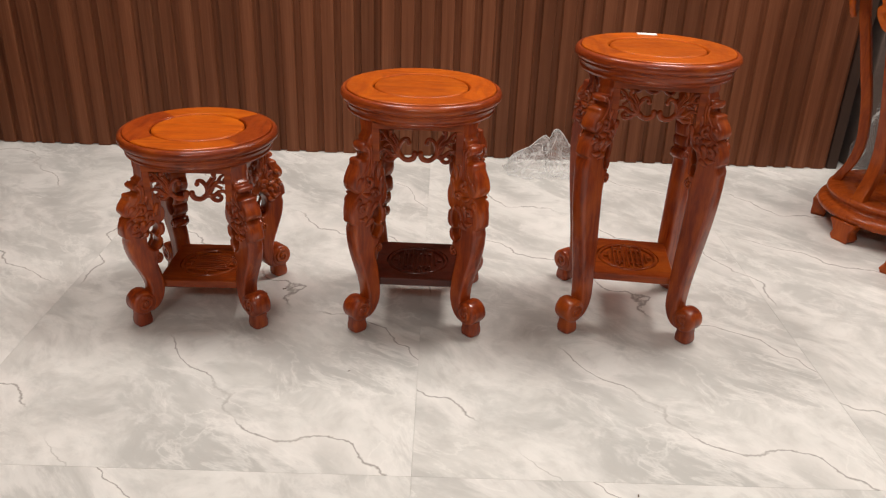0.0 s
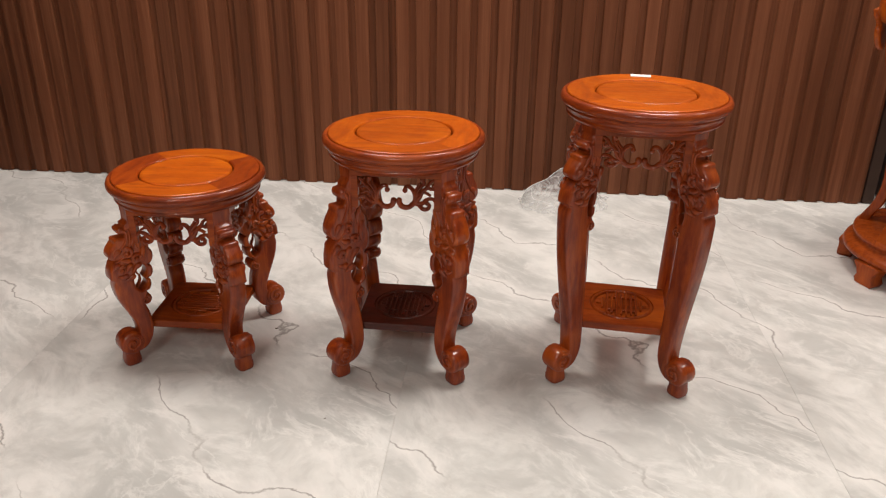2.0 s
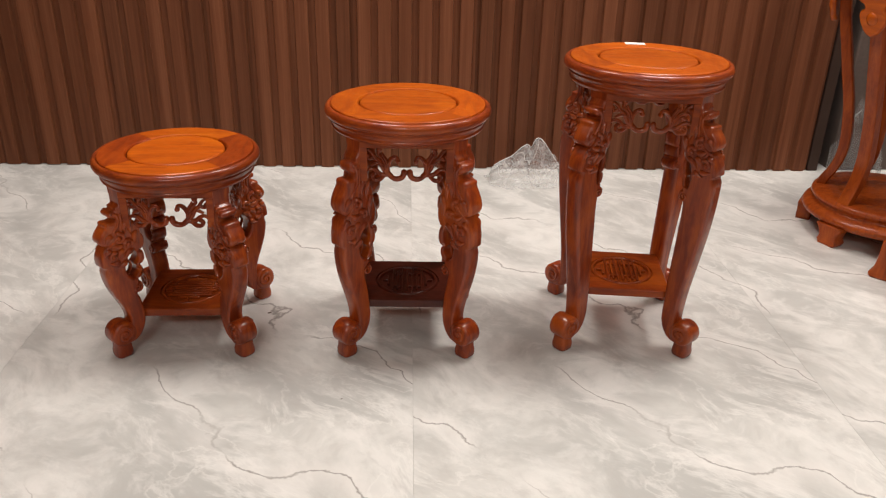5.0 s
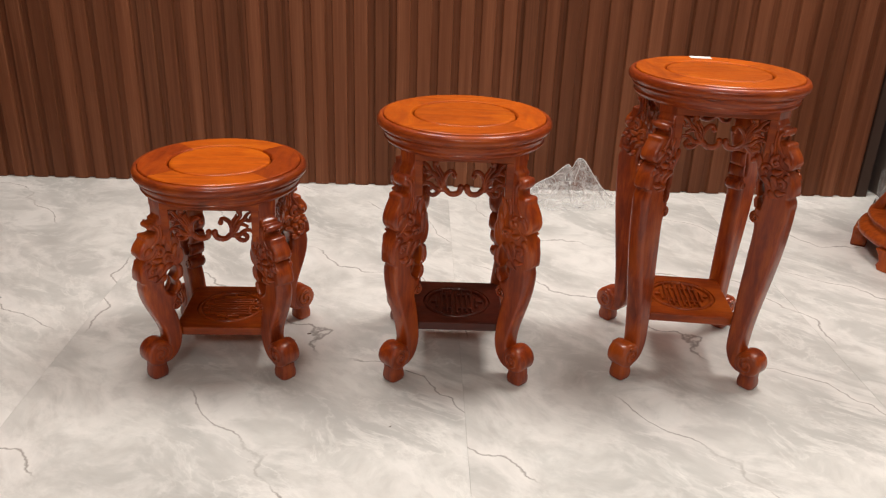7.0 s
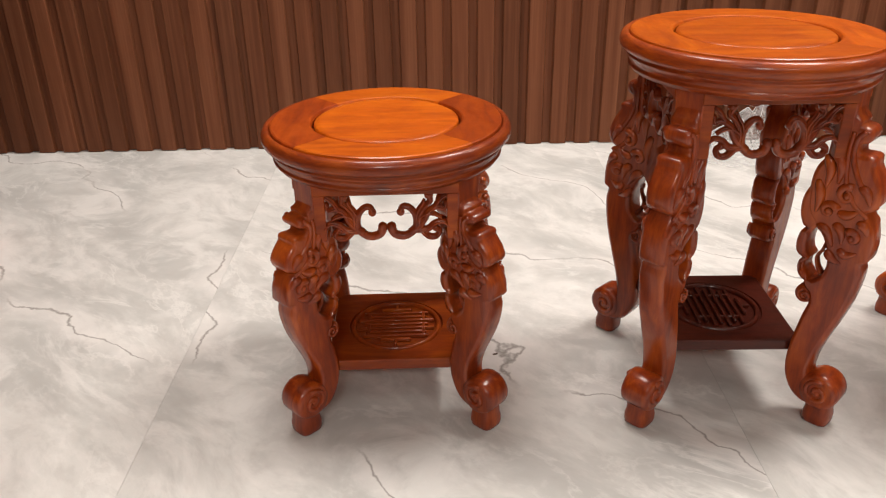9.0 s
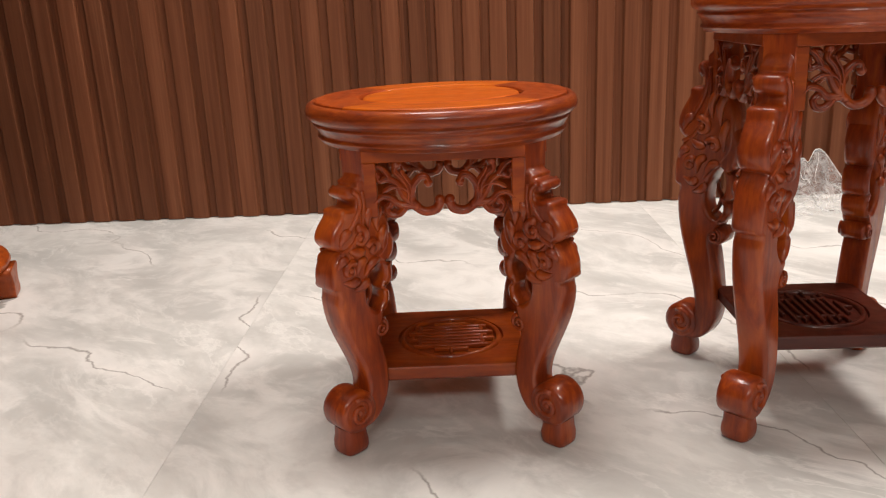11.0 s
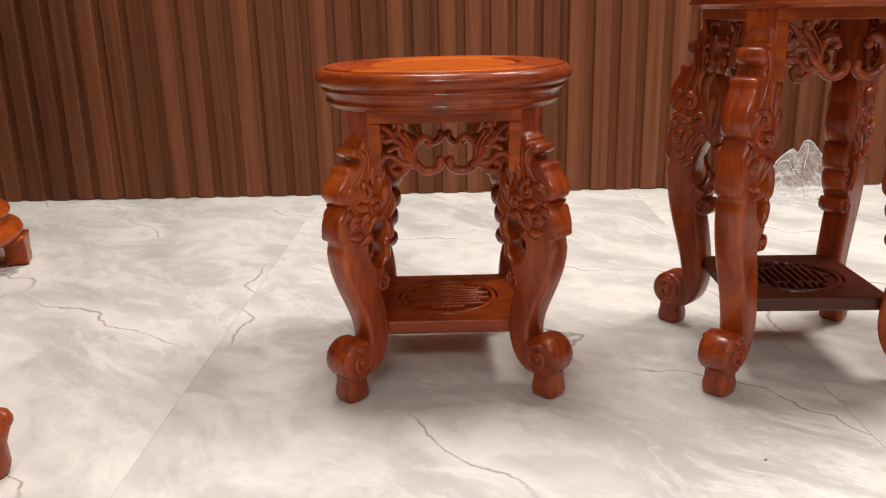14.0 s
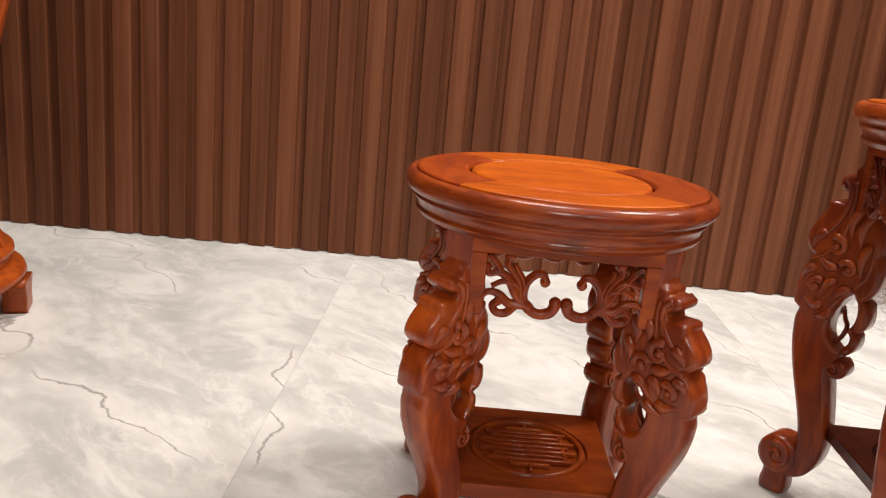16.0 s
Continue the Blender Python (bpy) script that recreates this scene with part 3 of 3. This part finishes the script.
def round_stool(x, y, turn, height, k, shelf_z, shelf_wood, bars_turn, stance, label, radius=0.165, rim_wood=None):
    stool = tagged(base_empty("round_stool", pose(x, y, 0, 0, 0, turn)), label, "stool", "carved round stools in a row")
    me = leg_mesh(height, *stance)
    for i in range(4):
        link("leg", me, WOOD_LEG, stool, pose(0, 0, 0, 0, 0, 45 + 90 * i))
    top_parts(stool, height, radius, rim_wood or WOOD_RIM, WOOD_TOP_DARK if rim_wood else WOOD_TOP)
    fm = frill_mesh(k)
    bm = bmesh.new()
    low = -0.061 * (1 + 0.35 * (k - 1))
    box(bm, (-0.0900, -0.0065, -0.0112), (0.0900, 0.0065, 0.006), 0.0012, 1)
    for side in (-1, 1):
        box(bm, (side * 0.0825 - 0.0080, -0.0045, low - 0.012), (side * 0.0825 + 0.0080, 0.0062, -0.0110), 0.0012, 1)
    frame_mesh = finish(bm, "frill_frame")
    for i in range(4):
        a = 90 * i
        link("frill_frame", frame_mesh, WOOD_SHELF, stool, pose(0.1095 * math.sin(radians(a)), -0.1095 * math.cos(radians(a)), height - 0.0500, 0, 0, a))
        link("carved_frill", fm, WOOD_CARVED, stool, pose(0.108 * math.sin(radians(a)), -0.108 * math.cos(radians(a)), height - 0.0605, 0, 0, a))
    bm = bmesh.new()
    half, steps = 0.093, 64
    loops = ((0.0, -0.0040), (0.0680, -0.0040), (0.0692, 0.0), "top", "edge", "low", "under")
    rings = []
    for lp in loops[1:]:
        ring = []
        for i in range(steps):
            a = 2 * math.pi * i / steps
            c, d = math.cos(a), math.sin(a)
            if isinstance(lp, tuple):
                ring.append(bm.verts.new((lp[0] * c, lp[0] * d, lp[1])))
            else:
                size, z = {"top": (half - 0.0015, 0.0), "edge": (half, -0.0016), "low": (half, -0.0145), "under": (half - 0.003, -0.0175)}[lp]
                far = size / max(abs(c), abs(d))
                ring.append(bm.verts.new((far * c, far * d, z)))
        rings.append(ring)
    for p, q in zip(rings, rings[1:]):
        for i in range(steps):
            bm.faces.new((p[i], p[(i + 1) % steps], q[(i + 1) % steps], q[i]))
    bm.faces.new(rings[0])
    bm.faces.new(rings[-1])
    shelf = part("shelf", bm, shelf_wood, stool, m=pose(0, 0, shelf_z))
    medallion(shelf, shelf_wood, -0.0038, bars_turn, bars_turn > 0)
    return stool


round_stool(-0.5412, 1.512, 0.9, 0.4055, 1.0, 0.089, WOOD_SHELF, 0, (0.199, 1.0, 1.0, 0.0045, 0.002, -0.0025, 0.1, 0.0205), "low carved red-brown wooden stool with orange top on marble floor", 0.1630, WOOD_RIM_STAINED)
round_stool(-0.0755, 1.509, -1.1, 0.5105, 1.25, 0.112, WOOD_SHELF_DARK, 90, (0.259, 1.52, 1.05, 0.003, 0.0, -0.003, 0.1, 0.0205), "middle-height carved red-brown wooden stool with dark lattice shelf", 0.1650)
round_stool(0.3980, 1.523, -6.5, 0.6010, 0.98, 0.131, WOOD_SHELF, 90, (0.197, 1.08, 0.85, 0.008, 0.006, -0.006, 0.118, 0.010), "tall carved red-brown wooden stool with slim curved legs", 0.1648)

# paper label lying on the tall stool's rim
bm = bmesh.new()
box(bm, (-0.021, -0.010, 0), (0.021, 0.010, 0.0012), 0.0004, 1)
tagged(link("paper_label", finish(bm, "paper_label"), PAPER, m=pose(0.405, 1.656, 0.6011, 0, 0, -6)), "small white paper label lying on the stool top", "label")

# ---- tall plant stands ----


def plant_stand(x, y, turn, label):
    """A round two-tier base on bracket feet, six curved legs and a round top."""
    st = tagged(base_empty("plant_stand", pose(x, y, 0, 0, 0, turn)), label, "plant stand", "tall plant stands")
    foot = bmesh.new()
    plate(foot, [(-0.024, 0.0), (0.024, 0.0), (0.031, 0.012), (0.025, 0.026), (0.030, 0.040), (0.040, 0.058), (-0.040, 0.058), (-0.030, 0.040), (-0.025, 0.026), (-0.031, 0.012)], 0.040, 0.003)
    me = finish(foot, "bracket_foot")
    for i in range(6):
        a = radians(60 * i)
        link("bracket_foot", me, WOOD_STAND, st, pose(0.200 * math.cos(a), 0.200 * math.sin(a), 0, 0, 0, 60 * i + 90))
    bm = bmesh.new()
    lathe(bm, [(0, 0.050), (0.190, 0.050), (0.202, 0.053), (0.212, 0.060), (0.2155, 0.068), (0.212, 0.077), (0.202, 0.083), (0.193, 0.086), (0.188, 0.090), (0.187, 0.096), (0.192, 0.100), (0.197, 0.106), (0.196, 0.113), (0.190, 0.118), (0.140, 0.119), (0.128, 0.1165), (0.122, 0.1165), (0.116, 0.119), (0, 0.119)], 72)
    part("round_base", bm, WOOD_STAND, st, "two-tier moulded round base")
    profile = [(0.190, 0.112), (0.184, 0.130), (0.166, 0.165), (0.154, 0.205), (0.151, 0.25), (0.157, 0.31), (0.168, 0.37), (0.186, 0.44), (0.206, 0.52), (0.224, 0.59), (0.236, 0.66), (0.240, 0.72), (0.234, 0.78), (0.210, 0.83)]
    left = [(p.x, p.y) for p in spline([(r + 0.0, z, 0) for r, z in profile], 3)]
    right = [(p.x, p.y) for p in spline([(r - 0.028, z, 0) for r, z in reversed(profile)], 3)]
    bm = bmesh.new()
    plate(bm, left + right, 0.036, 0.004)
    me = finish(bm, "curved_leg")
    bm = bmesh.new()
    half_leaf = [(0.0, 0.0), (0.016, 0.008), (0.030, 0.026), (0.038, 0.046), (0.036, 0.060), (0.027, 0.066), (0.029, 0.076), (0.042, 0.082), (0.056, 0.092), (0.060, 0.112)]
    curve = [(p.x, p.y) for p in spline([(a, b, 0) for a, b in half_leaf], 3)]
    plate(bm, curve + [(-a, b) for a, b in reversed(curve[1:])], 0.016, 0.005)
    ball(bm, (0, -0.006, 0.045), 0.017, 0.5)
    leaf = finish(bm, "leaf_bracket")
    for i in range(6):
        a = 60 * i
        link("curved_leg", me, WOOD_STAND, st, pose(0, 0, 0, 0, 0, a))
        link("leaf_bracket", leaf, WOOD_TOP, st, pose(0.238 * math.cos(radians(a)), 0.238 * math.sin(radians(a)), 0.575, 8, 0, a + 90))
    bm = bmesh.new()
    lathe(bm, [(0.222, 0.655), (0.246, 0.660), (0.256, 0.680), (0.258, 0.730), (0.250, 0.745), (0.222, 0.745)], 72, True)
    part("apron_ring", bm, WOOD_TOP, st, "orange lacquered apron ring")
    bm = bmesh.new()
    lathe(bm, [(0, 0.815), (0.24, 0.815), (0.262, 0.822), (0.270, 0.834), (0.264, 0.846), (0.252, 0.850), (0, 0.850)], 72)
    part("round_top", bm, WOOD_TOP, st)
    return st


plant_stand(1.291, 2.035, 25, "tall curved-leg wooden plant stand on a round footed base")
plant_stand(-1.601, 1.930, 20, "tall orange-brown wooden plant stand beside the slatted wall")


def bamboo_stand(x, y, turn, label, height=0.56, half=0.125):
    """A square stand whose legs are turned like jointed bamboo, with a low shelf."""
    st = tagged(base_empty("jointed_leg_stand", pose(x, y, 0, 0, 0, turn)), label, "stand")
    bm = bmesh.new()
    lathe(bm, [(0, 0), (0.017, 0), (0.021, 0.012), (0.020, 0.035), (0.023, 0.044), (0.026, 0.052), (0.023, 0.060), (0.0195, 0.068), (0.0185, 0.10), (0.0185, 0.15), (0.0205, 0.176), (0.0235, 0.184), (0.0205, 0.192), (0.0180, 0.205), (0.0175, 0.28), (0.020, 0.33), (0.0235, 0.338), (0.020, 0.346), (0.0175, 0.36), (0.0175, 0.45), (0.022, 0.50), (0.022, height - 0.03), (0, height - 0.03)], 28)
    ball(bm, (0.018, 0, 0.060), 0.013)
    ball(bm, (-0.018, 0, 0.060), 0.013)
    ball(bm, (0, -0.017, 0.186), 0.010)
    me = finish(bm, "jointed_leg")
    for i in range(4):
        a = radians(45 + 90 * i)
        link("jointed_leg", me, WOOD_STAND, st, pose(half * 1.414 * math.cos(a), half * 1.414 * math.sin(a), 0, 0, 0, 45 + 90 * i))
    bm = bmesh.new()
    box(bm, (-half, -half, 0.050), (half, half, 0.068), 0.004, 3)
    part("shelf", bm, WOOD_SHELF, st)
    bm = bmesh.new()
    box(bm, (-half - 0.02, -half - 0.02, height - 0.03), (half + 0.02, half + 0.02, height), 0.008, 3)
    part("square_top", bm, WOOD_TOP, st)
    return st


bamboo_stand(-1.158, 1.092, 0, "red-brown wooden stand with turned bamboo-jointed legs")


def bracket_stand(x, y, turn, label, half=0.16):
    """A low square stand on four flared bracket feet under a shaped apron."""
    st = tagged(base_empty("low_stand", pose(x, y, 0, 0, 0, turn)), label, "stand")
    bm = bmesh.new()
    plate(bm, [(-0.028, 0.0), (0.020, 0.0), (0.022, 0.020), (0.017, 0.045), (0.019, 0.075), (0.026, 0.105), (-0.018, 0.105), (-0.019, 0.060), (-0.024, 0.025), (-0.034, 0.012)], 0.044, 0.004)
    me = finish(bm, "bracket_foot")
    for i in range(4):
        a = radians(45 + 90 * i)
        link("bracket_foot", me, WOOD_STAND, st, pose(half * 1.414 * math.cos(a), half * 1.414 * math.sin(a), 0, 0, 0, 225 + 90 * i))
    bm = bmesh.new()
    box(bm, (-half - 0.012, -half - 0.012, 0.095), (half + 0.012, half + 0.012, 0.128), 0.010, 3)
    part("top", bm, WOOD_STAND, st)
    return st


bracket_stand(1.312, 1.585, 0, "low red-brown wooden stand on flared bracket feet")

# ---- packed goods in the recess ----
bm = bmesh.new()
box(bm, (-0.26, -0.16, 0), (0.26, 0.16, 0.78), 0.006, 2)
tagged(link("packed_carton", finish(bm, "packed_carton"), GREY_CARD, m=pose(1.66, 2.74, 0, 0, 0, 3)), "grey-brown packed carton standing in the dark recess", "carton")

# ---- plastic bag by the wall ----
def crumpled(name, m, size, seed, label, category):
    """A heap of thin clear film with white folds along its sharpest creases."""
    bm = bmesh.new()
    bmesh.ops.create_icosphere(bm, subdivisions=3, radius=1.0)
    rng = random.Random(int(seed * 10))
    for v in bm.verts:
        p = v.co.copy()
        n1 = noise.noise(p * 1.4 + Vector((seed, 0, 0)))
        n2 = noise.noise(p * 3.0 + Vector((0, seed, 0)))
        s = 1 + 0.55 * n1 + 0.45 * n2 + rng.uniform(-0.07, 0.07)
        v.co = Vector((p.x * s * size[0], p.y * s * size[1], max(0.0, (p.z * s * 0.85 + 0.12)) * size[2]))
    edges = [e for e in bm.edges if len(e.link_faces) == 2 and e.calc_face_angle(0) > 0.62 and max(v.co.z for v in e.verts) > 0.004]
    folds = bmesh.new()
    for e in edges:
        a, b = e.verts[0].co.copy(), e.verts[1].co.copy()
        tube(folds, [a, (a + b) / 2, b], [0.0003, 0.0006, 0.0003], 4, normal=(0.3, 0.2, 0.93))
    for f in bm.faces:
        f.smooth = False
    ob = tagged(link(name, finish(bm, name), WRAP, m=m), label, category)
    part("fold", folds, FOLD, ob, "whitish creases")
    return ob


def plastic_bag(m):
    """A slack clear bag: a peaked ridge whose two sheets fall to the floor, open below."""
    ridge = spline([Vector(p) for p in ((-0.170, -0.01, 0.012), (-0.150, 0.00, 0.046), (-0.118, 0.015, 0.062), (-0.085, 0.025, 0.074), (-0.056, 0.03, 0.098), (-0.034, 0.03, 0.112), (-0.020, 0.03, 0.102), (-0.006, 0.03, 0.130), (0.014, 0.03, 0.128), (0.040, 0.025, 0.094), (0.070, 0.015, 0.050), (0.112, 0.0, 0.010))], 6)
    bm = bmesh.new()
    folds = bmesh.new()
    for foot, rows in ((-0.105, 16), (0.078, 10)):
        grid = []
        for i, top in enumerate(ridge):
            column = []
            pinch = math.sin(math.pi * i / (len(ridge) - 1)) ** 0.5
            for j in range(rows + 1):
                u = j / rows
                y = top.y + (foot * (0.35 + 0.65 * pinch) - top.y) * (0.45 * u + 0.55 * u * u)
                z = top.z * (1 - u) ** 1.15
                q = Vector((top.x, y, z))
                w = noise.noise(q * 22 + Vector((foot * 40, 0, 3))) * 0.018 + abs(noise.noise(q * 40)) * 0.010
                w *= min(1, 4 * u)
                column.append(bm.verts.new((q.x + w * 1.3, q.y + w, max(0.0015, q.z + w * (1.2 if u < 1 else 0.3)))))
            grid.append(column)
        for a, b in zip(grid, grid[1:]):
            for j in range(rows):
                bm.faces.new((a[j], b[j], b[j + 1], a[j + 1])).smooth = True
        # white creases running down and across the sheet
        for i0, j0, di, dj, count in ((6, 1, 1, 1, 8), (20, 1, 2, 1, 7), (44, 1, -1, 1, 7)) if foot < 0 else ((32, 1, 1, 1, 6),):
            pts = [grid[min(len(grid) - 1, max(0, i0 + di * t))][min(rows, j0 + dj * t)].co.copy() for t in range(count)]
            pts = [p for a, p in enumerate(pts) if a == 0 or (p - pts[a - 1]).length > 0.0008]
            tube(folds, spline(pts, 3), 0.0007, 4)
    tube(folds, [p + Vector((0, 0, 0.0004)) for p in ridge], 0.0009, 5)
    bmesh.ops.remove_doubles(bm, verts=bm.verts[:], dist=0.0003)
    bag = tagged(link("plastic_bag", finish(bm, "plastic_bag"), FILM, m=m), "crumpled clear plastic bag lying against the wall", "plastic bag")
    part("fold", folds, FOLD, bag, "whitish creases")


plastic_bag(pose(0.355, 2.452, 0.001, 0, 0, 3))

crumpled("plastic_wrap", pose(1.43, 2.47, 0.001, 0, 0, 30), (0.085, 0.07, 0.24), 8.1, "clear plastic wrap hanging loose beside a carton", "plastic wrap")


def chip(x, y, turn, size):
    bm = bmesh.new()
    box(bm, (-size, -size * 0.4, 0), (size, size * 0.4, size * 0.35), size * 0.12, 1)
    return tagged(link("wood_chip", finish(bm, "wood_chip"), GRIT, m=pose(x, y, 0.0002, 0, 0, turn)), "tiny dark wood chip on the tile floor", "wood chip", "chips on the floor")


for cx, cy, ct, cs in ((-0.390, 1.558, 20, 0.0042), (0.307, 0.897, 80, 0.003), (0.961, 1.343, 130, 0.0035), (-0.201, 1.227, 40, 0.0022)):
    chip(cx, cy, ct, cs)

# ---- slats of the wall ----
PITCH, GROOVE_X = 0.0655, -1.429


def slats():
    bm = bmesh.new()
    d = 0.0125
    shape = [(0.0, 0.0), (0.0085, 0.0), (0.0100, -0.0012), (0.0122, -d + 0.0012), (0.0136, -d), (0.034, -d - 0.0004), (PITCH - 0.0136, -d), (PITCH - 0.0122, -d + 0.0012), (PITCH - 0.0100, -0.0012), (PITCH - 0.0085, 0.0), (PITCH, 0.0), (PITCH, 0.004), (0.0, 0.004)]
    low = [bm.verts.new((x, y, 0.002)) for x, y in shape]
    high = [bm.verts.new((x, y, 2.895)) for x, y in shape]
    for i in range(len(shape)):
        j = (i + 1) % len(shape)
        f = bm.faces.new((low[i], low[j], high[j], high[i]))
        f.smooth = False
    bm.faces.new(low)
    bm.faces.new(list(reversed(high)))
    me = finish(bm, "slat")
    i0 = int((ROOM[0] - GROOVE_X) / PITCH) + 1
    i1 = int((1.325 - GROOVE_X) / PITCH)
    for i in range(i0, i1):
        link("slat", me, SLAT, WALL_NORTH, pose(GROOVE_X + i * PITCH, ROOM[3] - 0.0045, 0))


slats()


# ---- floor tiles ----
def tiles():
    gap = 0.00015
    bm = bmesh.new()
    box(bm, (gap, gap, -0.010), (TILE_W - gap, TILE_L - gap, 0.0), 0.0002, 1)
    me = finish(bm, "tile")
    for i in range(-5, 5):
        for j in range(-4, 3):
            x, y = JOINT_X + i * TILE_W, JOINT_Y + j * TILE_L
            if x + TILE_W < ROOM[0] or x > ROOM[1] or y > ROOM[3] + 1.0:
                continue
            turned = i % 2 == 0 and i < 0 or i > 1
            link("tile", me, MARBLE, FLOOR, pose(x + TILE_W, y + TILE_L, 0, 0, 0, 180) if turned else pose(x, y, 0))


tiles()
